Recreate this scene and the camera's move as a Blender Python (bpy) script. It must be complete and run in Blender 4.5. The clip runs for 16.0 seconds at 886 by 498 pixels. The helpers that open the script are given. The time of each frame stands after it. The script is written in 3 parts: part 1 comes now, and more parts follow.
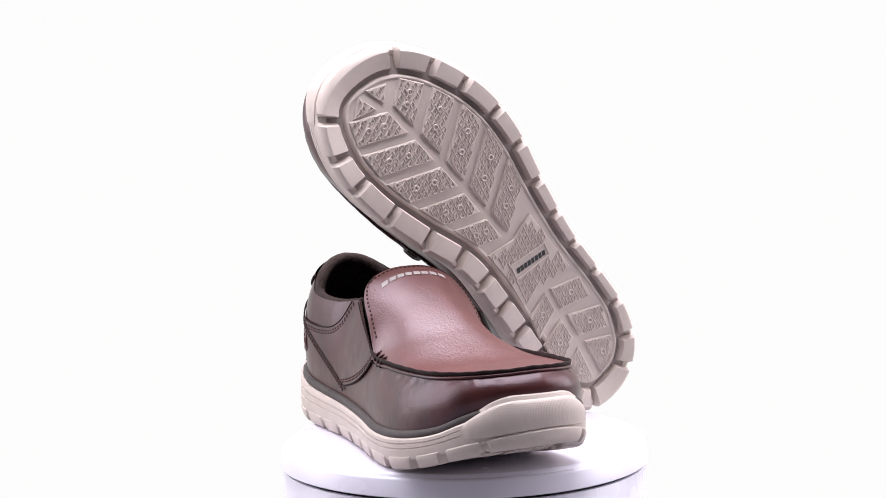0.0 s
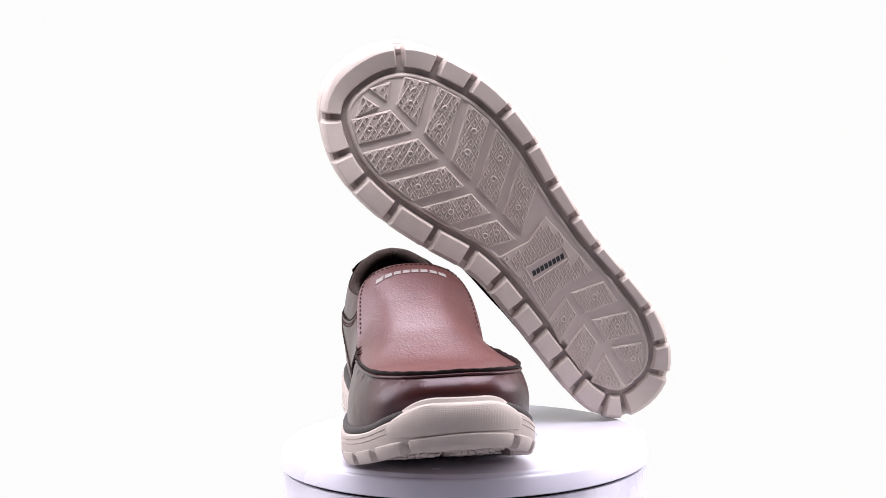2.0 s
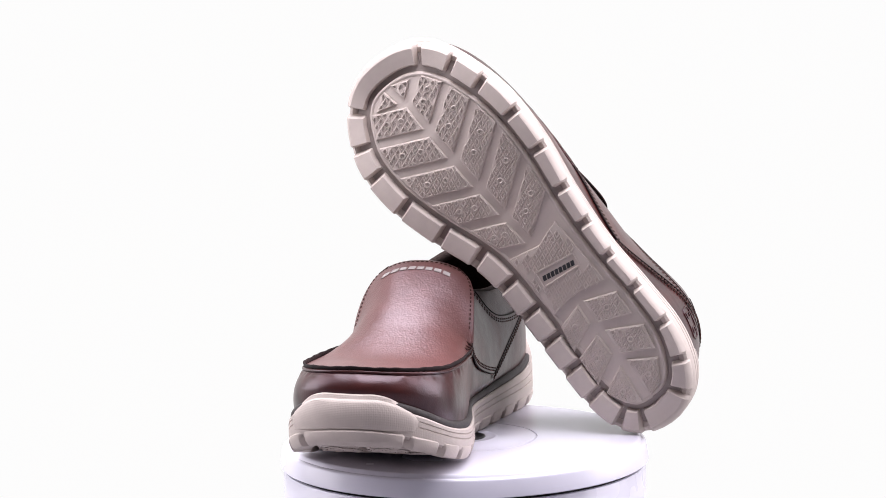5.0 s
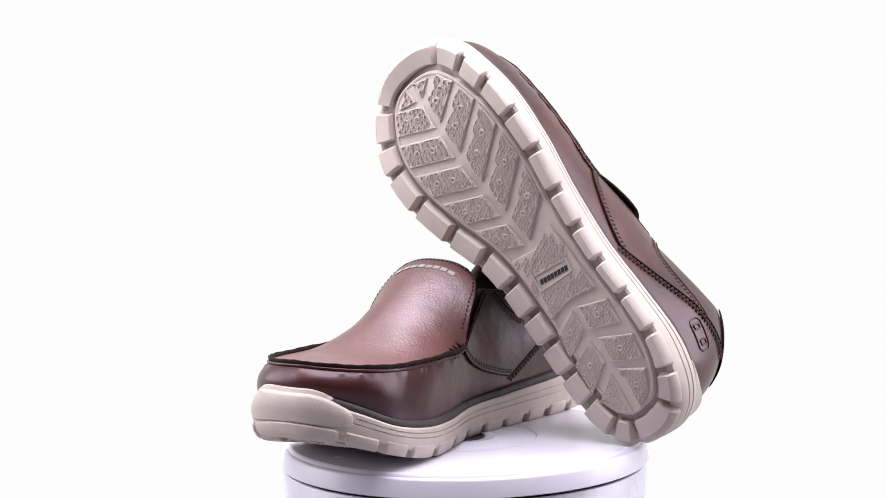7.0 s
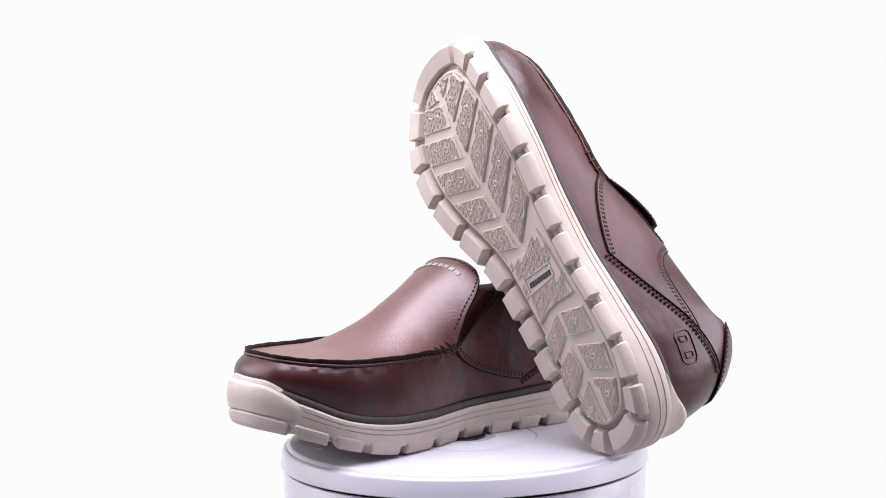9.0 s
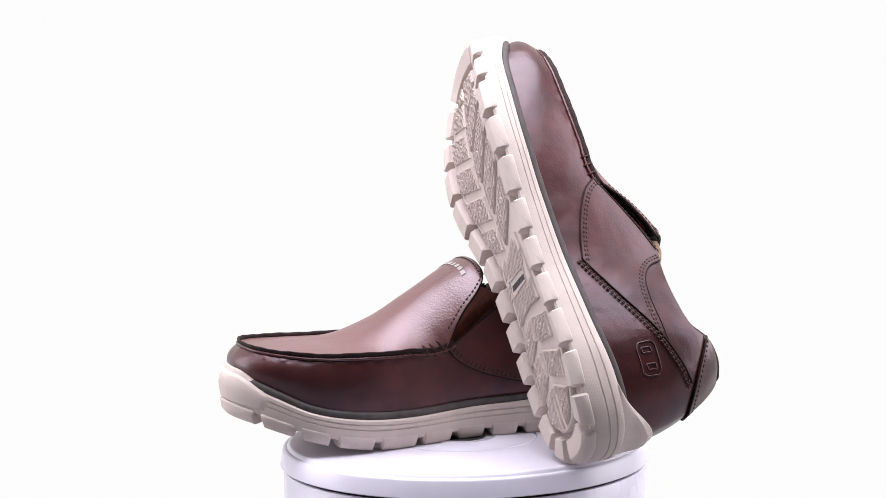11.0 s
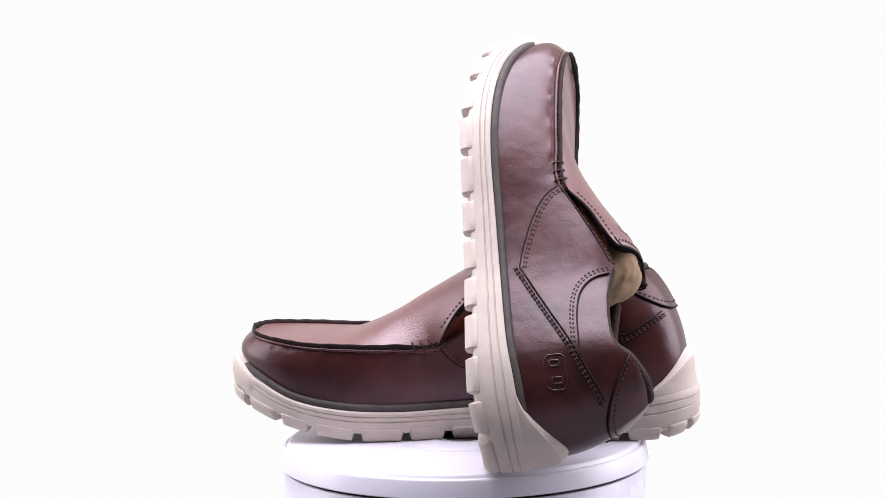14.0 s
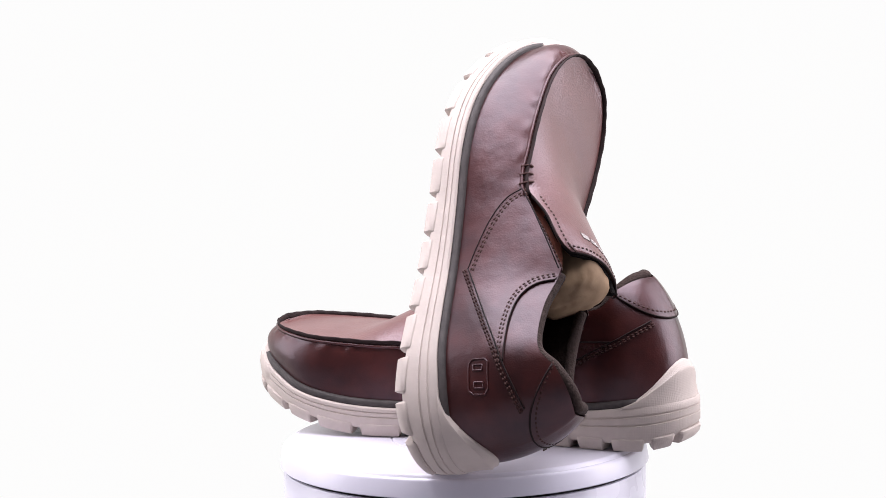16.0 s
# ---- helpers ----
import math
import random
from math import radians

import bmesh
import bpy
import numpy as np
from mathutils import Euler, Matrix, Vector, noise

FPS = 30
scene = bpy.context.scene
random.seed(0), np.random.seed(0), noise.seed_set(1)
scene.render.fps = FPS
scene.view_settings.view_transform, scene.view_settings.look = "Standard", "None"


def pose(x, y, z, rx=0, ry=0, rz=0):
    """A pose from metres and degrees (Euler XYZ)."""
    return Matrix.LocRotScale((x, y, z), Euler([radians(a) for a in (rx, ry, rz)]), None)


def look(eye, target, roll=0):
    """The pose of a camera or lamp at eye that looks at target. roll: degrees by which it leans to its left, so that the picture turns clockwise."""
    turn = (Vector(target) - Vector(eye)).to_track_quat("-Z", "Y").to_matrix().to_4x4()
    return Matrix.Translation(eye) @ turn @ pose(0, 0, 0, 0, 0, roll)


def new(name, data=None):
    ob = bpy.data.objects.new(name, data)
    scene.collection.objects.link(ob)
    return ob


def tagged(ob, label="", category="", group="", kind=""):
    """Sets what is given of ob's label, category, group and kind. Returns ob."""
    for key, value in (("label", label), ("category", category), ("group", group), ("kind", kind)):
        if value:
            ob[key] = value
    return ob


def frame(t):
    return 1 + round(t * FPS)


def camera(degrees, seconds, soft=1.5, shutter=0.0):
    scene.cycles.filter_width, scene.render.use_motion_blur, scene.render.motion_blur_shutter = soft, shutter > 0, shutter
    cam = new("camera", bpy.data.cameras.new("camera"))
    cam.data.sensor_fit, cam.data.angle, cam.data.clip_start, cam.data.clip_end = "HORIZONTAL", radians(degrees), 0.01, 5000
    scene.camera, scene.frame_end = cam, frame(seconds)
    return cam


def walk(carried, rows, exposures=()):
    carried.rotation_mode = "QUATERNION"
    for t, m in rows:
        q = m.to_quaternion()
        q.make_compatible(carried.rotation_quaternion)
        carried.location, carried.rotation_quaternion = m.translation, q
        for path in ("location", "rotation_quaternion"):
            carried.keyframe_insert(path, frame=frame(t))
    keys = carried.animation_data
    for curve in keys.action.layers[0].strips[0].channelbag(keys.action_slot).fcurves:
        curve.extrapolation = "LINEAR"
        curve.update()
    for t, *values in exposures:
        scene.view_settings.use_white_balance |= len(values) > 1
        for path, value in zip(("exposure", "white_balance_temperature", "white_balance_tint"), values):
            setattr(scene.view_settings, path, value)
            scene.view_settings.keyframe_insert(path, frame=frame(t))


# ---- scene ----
# The camera stands still; the turntable's plate turns with the two shoes on it.
cam = camera(18.53, 16.0, soft=0.5)
EYE = (0.0, -1.866, 0.383)
YAW, PITCH, ROLL = -0.0064, -0.1333, -1.2
AIM = (EYE[0] + math.sin(YAW) * math.cos(PITCH), EYE[1] + math.cos(YAW) * math.cos(PITCH), EYE[2] + math.sin(PITCH))
walk(cam, [(0, look(EYE, AIM, ROLL)), (16, look(EYE, AIM, ROLL))])
TURN = -8.87  # degrees a second, seen from above

# ---- light ----
world = bpy.data.worlds.new("white_studio")
scene.world = world
world.use_nodes = True
world.node_tree.nodes["Background"].inputs[0].default_value = (0.90, 0.88, 1.0, 1)
world.node_tree.nodes["Background"].inputs[1].default_value = 0.095


def area_lamp(name, eye, target, size, size_y, watts, colour):
    lamp = bpy.data.lights.new(name, "AREA")
    lamp.shape, lamp.size, lamp.size_y, lamp.energy, lamp.color = "RECTANGLE", size, size_y, watts, colour
    ob = new(name, lamp)
    ob.matrix_world = look(eye, target)
    return ob


area_lamp("softbox_above", (0, 0.06, 1.2), (0, 0.02, 0.05), 1.25, 1.25, 45.0, (0.95, 0.92, 1.0))
area_lamp("softbox_left", (-0.95, 0.10, 0.50), (0, 0, 0.1), 0.7, 1.0, 8.5, (0.97, 0.92, 1.0))
area_lamp("softbox_right", (0.95, 0.08, 0.50), (0, 0, 0.1), 0.7, 1.0, 10.0, (0.97, 0.92, 1.0))


# ---- materials ----
def node_material(name, colour, rough, var=0.12, scale=60.0, bump=0.0, bump_scale=400.0, spec=0.5, coat=0.0, voronoi=False,
                  metal=0.0, dark=None, big=9.0, hatch=0.0, tint=(1, 1, 1), wave=0.0):
    m = bpy.data.materials.new(name)
    m.use_nodes = True
    nt = m.node_tree
    b = nt.nodes["Principled BSDF"]
    b.inputs["Roughness"].default_value = rough
    b.inputs["Metallic"].default_value = metal
    b.inputs["Specular IOR Level"].default_value = spec
    b.inputs["Specular Tint"].default_value = (*tint, 1)
    b.inputs["Coat Weight"].default_value = coat
    b.inputs["Coat Roughness"].default_value = 0.3
    co = nt.nodes.new("ShaderNodeTexCoord")

    def noise_node(sc, detail=4.0):
        n = nt.nodes.new("ShaderNodeTexNoise")
        n.inputs["Scale"].default_value, n.inputs["Detail"].default_value = sc, detail
        nt.links.new(co.outputs["Object"], n.inputs["Vector"])
        return n
    fine, wide = noise_node(scale), noise_node(big, 3.0)
    add = nt.nodes.new("ShaderNodeMath")
    add.operation = "ADD"
    nt.links.new(fine.outputs["Fac"], add.inputs[0])
    nt.links.new(wide.outputs["Fac"], add.inputs[1])
    ramp = nt.nodes.new("ShaderNodeMapRange")
    ramp.inputs[1].default_value, ramp.inputs[2].default_value = 0.75, 1.25
    nt.links.new(add.outputs[0], ramp.inputs[0])
    mix = nt.nodes.new("ShaderNodeMix")
    mix.data_type = "RGBA"
    low = dark or [c * (1 - var) for c in colour]
    high = [min(1, c * (1 + var)) for c in colour]
    mix.inputs[6].default_value, mix.inputs[7].default_value = (*low, 1), (*high, 1)
    nt.links.new(ramp.outputs[0], mix.inputs[0])
    nt.links.new(mix.outputs[2], b.inputs["Base Color"])
    rr = nt.nodes.new("ShaderNodeMapRange")
    rr.inputs[3].default_value, rr.inputs[4].default_value = max(0.05, rough - 0.07), min(1, rough + 0.07)
    nt.links.new(wide.outputs["Fac"], rr.inputs[0])
    nt.links.new(rr.outputs[0], b.inputs["Roughness"])
    if hatch:
        # a regular knurl of small pips
        pips = nt.nodes.new("ShaderNodeTexVoronoi")
        pips.inputs["Scale"].default_value, pips.inputs["Randomness"].default_value = 1 / hatch, 0.12
        nt.links.new(co.outputs["Object"], pips.inputs["Vector"])
        bp = nt.nodes.new("ShaderNodeBump")
        bp.inputs["Strength"].default_value, bp.inputs["Distance"].default_value = bump, 0.0005
        bp.invert = True
        nt.links.new(pips.outputs["Distance"], bp.inputs["Height"])
        nt.links.new(bp.outputs[0], b.inputs["Normal"])
    elif bump:
        bp = nt.nodes.new("ShaderNodeBump")
        bp.inputs["Strength"].default_value, bp.inputs["Distance"].default_value = bump, 0.0006
        if voronoi:
            v = nt.nodes.new("ShaderNodeTexVoronoi")
            v.inputs["Scale"].default_value = bump_scale
            warp = noise_node(bump_scale * 0.4)
            mv = nt.nodes.new("ShaderNodeMix")
            mv.data_type = "VECTOR"
            mv.inputs[0].default_value = 0.0016
            nt.links.new(co.outputs["Object"], mv.inputs[4])
            nt.links.new(warp.outputs["Color"], mv.inputs[5])
            nt.links.new(mv.outputs[1], v.inputs["Vector"])
            nt.links.new(v.outputs["Distance"], bp.inputs["Height"])
        else:
            nt.links.new(noise_node(bump_scale, 5.0).outputs["Fac"], bp.inputs["Height"])
        if wave:
            soft = nt.nodes.new("ShaderNodeBump")
            soft.inputs["Strength"].default_value, soft.inputs["Distance"].default_value = wave, 0.004
            nt.links.new(noise_node(38.0, 2.5).outputs["Fac"], soft.inputs["Height"])
            nt.links.new(soft.outputs[0], bp.inputs["Normal"])
        nt.links.new(bp.outputs[0], b.inputs["Normal"])
    return m


LEATHER = node_material("brown_leather", (0.052, 0.0110, 0.0088), 0.32, 0.2, 55, 0.10, 900, spec=0.58, coat=0.0, voronoi=True, dark=(0.025, 0.0052, 0.0046), tint=(0.98, 0.85, 0.95), big=16.0, wave=0.3)
VAMP = node_material("grained_brown_leather", (0.112, 0.0400, 0.0345), 0.36, 0.12, 70, 0.26, 640, spec=1.0, coat=0.0, voronoi=True, tint=(0.97, 0.88, 0.97), wave=0.2)
RUBBER = node_material("beige_rubber", (0.52, 0.445, 0.405), 0.6, 0.05, 120, 0.10, 900)
TREAD = node_material("textured_beige_rubber", (0.52, 0.445, 0.405), 0.62, 0.05, 120, 0.22, hatch=0.0011)
# the same beige rubber, darkened to paint in the shade of the grooves
RUBBER_SHADED = node_material("shaded_beige_rubber", (0.33, 0.275, 0.255), 0.65, 0.06, 120, 0.12, 900)
BAND = node_material("grey_rubber", (0.058, 0.049, 0.048), 0.6, 0.25, 160, 0.3, 900, spec=0.3)
EDGE = node_material("dark_edge_and_fold_shade", (0.018, 0.010, 0.010), 0.6, 0.4, 160, 0.3, 900, spec=0.12)
THREAD = node_material("dark_thread", (0.045, 0.018, 0.015), 0.65, 0.3, 300, spec=0.2)
LINING = node_material("dark_brown_mesh_lining", (0.042, 0.029, 0.026), 0.9, 0.3, 300, 0.7, 700, spec=0.15, voronoi=True)
PADDING = node_material("black_knit_padding", (0.012, 0.010, 0.010), 0.9, 0.3, 300, 0.7, 800, spec=0.1, voronoi=True)
ELASTIC = node_material("brown_elastic", (0.12, 0.034, 0.020), 0.8, 0.25, 300, 0.5, 900, spec=0.25)
KRAFT = node_material("kraft_paper", (0.31, 0.205, 0.125), 0.75, 0.15, 90, 0.6, 110, spec=0.3)
PRINT = node_material("silver_print", (0.34, 0.305, 0.295), 0.5, 0.05, 200)
BLACK_PRINT = node_material("black_print", (0.02, 0.02, 0.022), 0.5, 0.1, 200)
PLASTIC = node_material("white_plastic", (0.69, 0.67, 0.76), 0.26, 0.02, 40, spec=0.5)
DARK_PLASTIC = node_material("black_plastic", (0.02, 0.018, 0.02), 0.4, 0.1, 60)
GREY = node_material("grey_low_bounce", (0.22, 0.215, 0.23), 0.7, 0.1, 30)
# emission stands in for strong light falling on a plain white sheet
GLOW = bpy.data.materials.new("glowing_white_sheet")
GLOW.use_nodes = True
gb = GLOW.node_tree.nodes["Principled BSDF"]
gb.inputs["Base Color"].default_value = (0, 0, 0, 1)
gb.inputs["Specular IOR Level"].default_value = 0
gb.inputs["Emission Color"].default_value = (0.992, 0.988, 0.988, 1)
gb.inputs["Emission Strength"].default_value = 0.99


# ---- mesh helpers ----
def mesh_object(name, verts, faces, material, parent=None, label="", smooth=True, kind="", flip=False, crease=0):
    me = bpy.data.meshes.new(name)
    me.from_pydata([tuple(map(float, v)) for v in verts], [], [tuple(reversed(f)) if flip else tuple(f) for f in faces])
    me.materials.append(material)
    for p in me.polygons:
        p.use_smooth = smooth
    me.update()
    if crease:
        me.set_sharp_from_angle(angle=radians(crease))
    ob = new(name, me)
    ob.parent = parent
    if label or kind:
        tagged(ob, label=label, kind=kind)
    return ob


def grid_faces(rows, cols, closed=False, start=0):
    out = []
    for i in range(rows - 1):
        for j in range(cols if closed else cols - 1):
            a, b = start + i * cols + j, start + i * cols + (j + 1) % cols
            out.append((a, b, b + cols, a + cols))
    return out


def spline(table, x):
    """Smooth curve through rows of (position, value...), at the positions x."""
    t = np.array(table, float)
    x = np.clip(np.asarray(x, float), t[0, 0], t[-1, 0])
    m = np.zeros_like(t[:, 1:])
    d = np.diff(t[:, 1:], axis=0) / np.diff(t[:, 0])[:, None]
    m[1:-1] = (d[1:] + d[:-1]) / 2
    m[0], m[-1] = d[0], d[-1]
    i = np.clip(np.searchsorted(t[:, 0], x, side="right") - 1, 0, len(t) - 2)
    h = (t[i + 1, 0] - t[i, 0])
    u = ((x - t[i, 0]) / h)[..., None]
    h = h[..., None]
    p = ((2 * u**3 - 3 * u**2 + 1) * t[i, 1:] + (u**3 - 2 * u**2 + u) * h * m[i]
         + (-2 * u**3 + 3 * u**2) * t[i + 1, 1:] + (u**3 - u**2) * h * m[i + 1])
    return p[..., 0] if p.shape[-1] == 1 else p


def unit(a):
    return a / np.maximum(np.linalg.norm(a, axis=-1, keepdims=True), 1e-9)


# ---- the last of the shoe: x from heel to toe, +y the outer side, z up ----
LENGTH = 0.3225
OUTER = [(0, -.012), (1, .008), (2, .0235), (3, .0335), (4, .037), (5, .0395), (6, .047), (7, .0570), (8, .0598), (9, .0528),
         (10, .0400), (11, .0190), (12, -.010)]
INNER = [(0, -.012), (1, -.0335), (2, -.0465), (3, -.0503), (4, -.0475), (5, -.0435), (6, -.0420), (7, -.0530), (8, -.0605),
         (9, -.0595), (10, -.0480), (11, -.0310), (12, -.010)]
# upper edge of the side wall: seam round the toe, front tab, collar
TOP = [(0, .0295, -.006, .1132), (1, .0370, .0092, .1122), (2, .0468, .0222, .1065), (3, .060, .0300, .0945), (3.8, .092, .0285, .0925),
       (4.3, .113, .0245, .0955), (4.6, .121, .024, .0965), (5, .138, .030, .0875), (6, .176, .041, .0655), (7, .207, .0450, .0645),
       (8, .238, .0460, .065), (9, .269, .0430, .0665), (10, .293, .0315, .069), (11, .3070, .0145, .0710), (12, .3110, -.007, .0720)]
WALL_TOP = [(-.02, .034), (0, .034), (.03, .031), (.06, .027), (.10, .0245), (.14, .0225), (.21, .0208), (.25, .0245), (.28, .0315),
            (.30, .0410), (.33, .056)]


def ground_z(x):
    x = np.asarray(x, float)
    return 2.3 * np.maximum(0, x - .21) ** 2 + 6.5 * np.maximum(0, .032 - x) ** 2


def plan(k, side):
    """The outline of the sole at the station k, 0 heel to 12 toe, on the outer (1) or inner (-1) side."""
    k = np.asarray(k, float)
    return LENGTH / 2 * (1 - np.cos(k * np.pi / 12)), np.where(np.asarray(side) > 0, spline(OUTER, k), spline(INNER, k))


def loop_stations(n):
    """n stations round the shoe, from the toe along the outer side to the heel and back along the inner side."""
    s = np.arange(n) / n * 24
    return np.where(s <= 12, 12 - s, s - 12), np.where(s <= 12, 1, -1)


def plan_out(k, side):
    e = 0.02
    s = np.where(np.asarray(side) > 0, 12 - k, 12 + k)

    def at(s):
        s = np.mod(s, 24)
        return np.stack(plan(np.where(s <= 12, 12 - s, s - 12), np.where(s <= 12, 1, -1)), -1)
    d = unit(at(s + e) - at(s - e))
    return np.stack([d[..., 1], -d[..., 0]], -1)


def ring(k, side, out, z):
    x, y = plan(k, side)
    d = plan_out(k, side)
    return np.stack([x + d[:, 0] * out, y + d[:, 1] * out, z + 0 * x], -1)


def top_edge(k, side):
    p = spline(TOP, k)
    shift = spline([(0, .012), (3, .009), (4.8, .003), (6, .004), (12, .014)], k)
    y = np.where(np.asarray(side) > 0, p[..., 1], -p[..., 1] - shift)
    return np.stack([p[..., 0], y, p[..., 2]], -1)


def wall(k, side, v, off=0.0):
    """The side wall of the upper: v 0 at the welt, 1 at its upper edge."""
    k, side, v = np.broadcast_arrays(np.asarray(k, float), side, np.asarray(v, float))
    x, y = plan(k, side)
    d = plan_out(k, side)
    base = np.stack([x - d[..., 0] * .0035, y - d[..., 1] * .0035, spline(WALL_TOP, x) + .0035], -1)
    top = top_edge(k, side)
    p = spline([(0, 1.8), (2, 1.75), (4, 1.6), (6, 1.5), (9, 1.55), (12, 1.8)], k)
    h = np.clip(v, 0, 1) ** p
    g = 1 - (1 - np.clip(v, 0, 1)) ** 1.2
    q = np.empty(base.shape)
    for a, f in ((0, h), (1, h), (2, g)):
        q[..., a] = base[..., a] + (top[..., a] - base[..., a]) * f
    bulge = np.sin(np.pi * np.clip(v, 0, 1)) * spline([(0, .0012), (3, .003), (6, .0015), (8, .0012), (9.5, .003), (11, .003), (12, .0022)], k)
    bulge = bulge + np.where(np.asarray(side) < 0, .0045, 0.0) * np.exp(-((k - 5.2) / 1.2) ** 2) * np.sin(np.pi * np.clip(v, 0, 1) ** .6) * (1 - .8 * np.clip(v, 0, 1))
    q[..., 0] += d[..., 0] * bulge
    q[..., 1] += d[..., 1] * bulge
    crease = np.sin(k * 11 + 2 * np.sin(k * 3.1)) * np.sin(k * 4.7 + side) * np.exp(-((v - .86) / .07) ** 2) * np.clip((k - 5.8) / 1.0, 0, 1) * np.clip((11.6 - k), 0, 1)
    q[..., 0] += d[..., 0] * crease * .0007
    q[..., 1] += d[..., 1] * crease * .0007
    if np.any(off):
        q = q + wall_normal(k, side, v) * np.asarray(off)[..., None]
    return q


def wall_normal(k, side, v):
    e = 0.02
    a = wall(np.clip(k + e, 0, 12), side, v) - wall(np.clip(k - e, 0, 12), side, v)
    b = wall(k, side, np.minimum(1, v + e)) - wall(k, side, np.maximum(0, v - e))
    n = unit(np.cross(a, b))
    out = plan_out(k, side)
    flip = np.sign(n[..., 0] * out[..., 0] + n[..., 1] * out[..., 1])
    return n * np.where(flip == 0, 1, flip)[..., None]


def on_wall(x, z, side):
    """Stations (k, v) of the places x, z on one side of the upper."""
    x, z = np.asarray(x, float), np.asarray(z, float)
    k = np.degrees(np.arccos(np.clip(1 - 2 * x / LENGTH, -1, 1))) / 15
    v = np.clip((z - .03) / .06, .05, .95)
    for _ in range(25):
        p = wall(k, side, v)
        ex, ez = x - p[..., 0], z - p[..., 2]
        e = .01
        pk, pv = (wall(np.minimum(k + e, 12), side, v) - p) / e, (wall(k, side, np.minimum(v + e, 1.0)) - p) / e
        pv = np.where(v[..., None] > .985, (p - wall(k, side, v - e)) / e, pv)
        det = pk[..., 0] * pv[..., 2] - pk[..., 2] * pv[..., 0]
        det = np.where(np.abs(det) < 1e-7, 1e-7, det)
        k = np.clip(k + np.clip((ex * pv[..., 2] - ez * pv[..., 0]) / det, -.6, .6), .02, 11.98)
        v = np.clip(v + np.clip((pk[..., 0] * ez - pk[..., 2] * ex) / det, -.15, .15), 0.0, 1.0)
    return k, v


def resample(points, step):
    p = np.asarray(points, float)
    d = np.concatenate([[0], np.cumsum(np.linalg.norm(np.diff(p, axis=0), axis=1))])
    n = max(2, int(round(d[-1] / step)) + 1)
    s = np.linspace(0, d[-1], n)
    return np.stack([np.interp(s, d, p[:, a]) for a in range(p.shape[1])], 1)


def smooth_line(points, n):
    t = np.arange(len(points))
    rows = [(i, *p) for i, p in zip(t, points)]
    return spline(rows, np.linspace(0, len(points) - 1, n))


def tube_data(path, normals, wide, high, sides=8, closed=False):
    """A cord along a path, flattened: wide across, high along the normals."""
    path = np.asarray(path)
    n = len(path)
    d = unit(np.roll(path, -1, 0) - np.roll(path, 1, 0)) if closed else unit(np.gradient(path, axis=0))
    nm = unit(normals - d * (normals * d).sum(1, keepdims=True))
    b = np.cross(d, nm)
    a = np.arange(sides) / sides * 2 * np.pi
    v = path[:, None] + b[:, None] * (np.cos(a) * wide)[None, :, None] + nm[:, None] * (np.sin(a) * high)[None, :, None]
    v = v.reshape(-1, 3)
    f = grid_faces(n, sides, True)
    if closed:
        f += [((n - 1) * sides + j, (n - 1) * sides + (j + 1) % sides, (j + 1) % sides, j) for j in range(sides)]
    else:
        f += [tuple(range(sides))[::-1], tuple(range((n - 1) * sides, n * sides))]
    return v, f


def stitch_data(path, normals, length, width, high, gap, slant=0.0):
    """Single stitches along a path: small pillows."""
    path, normals = np.asarray(path), np.asarray(normals)
    both = resample(np.concatenate([path, normals], 1) * np.array([1, 1, 1, 1e-6, 1e-6, 1e-6]), length + gap)
    p, nm = both[:, :3], unit(both[:, 3:])
    d = unit(np.gradient(p, axis=0))
    side = unit(np.cross(nm, d))
    verts, faces = [], []
    for c, n, t, s in zip(p, nm, d, side):
        t2 = t * math.cos(slant) + s * math.sin(slant)
        s2 = s * math.cos(slant) - t * math.sin(slant)
        i = len(verts)
        for u, w, h in ((-1, -.5, 0), (-1, .5, 0), (1, .5, 0), (1, -.5, 0), (-.55, -.6, 1), (-.55, .6, 1), (.55, .6, 1), (.55, -.6, 1)):
            verts.append(c + t2 * u * length / 2 + s2 * w * width + n * (h * high - .0003))
        faces += [(i + 4, i + 5, i + 6, i + 7), (i, i + 1, i + 5, i + 4), (i + 1, i + 2, i + 6, i + 5), (i + 2, i + 3, i + 7, i + 6),
                  (i + 3, i, i + 4, i + 7)]
    return verts, faces


# ---- setting ----
def lathe_data(profile, n=128):
    a = np.arange(n) / n * 2 * np.pi
    v = np.concatenate([np.stack([r * np.cos(a), r * np.sin(a), z + 0 * a], 1) for r, z in profile])
    f = grid_faces(len(profile), n, True)
    return v, f


def make_backdrop():
    """A seamless white sheet: table, bend and wall in one. It glows in place of being lit."""
    line = [(0.0, -.075), (0.5, -.075), (0.7, -.07), (0.9, -.04), (1.1, .03), (1.25, .15), (1.33, .35), (1.36, .7), (1.36, 1.5)]
    line = smooth_line(line, 60)
    xs = (-2.1, 2.1)
    v = [(x, y, z) for y, z in line for x in xs]
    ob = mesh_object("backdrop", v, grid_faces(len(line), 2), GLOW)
    return tagged(ob, "seamless white sheet behind the turntable, its brightness put in as glow", "backdrop", kind="structure")


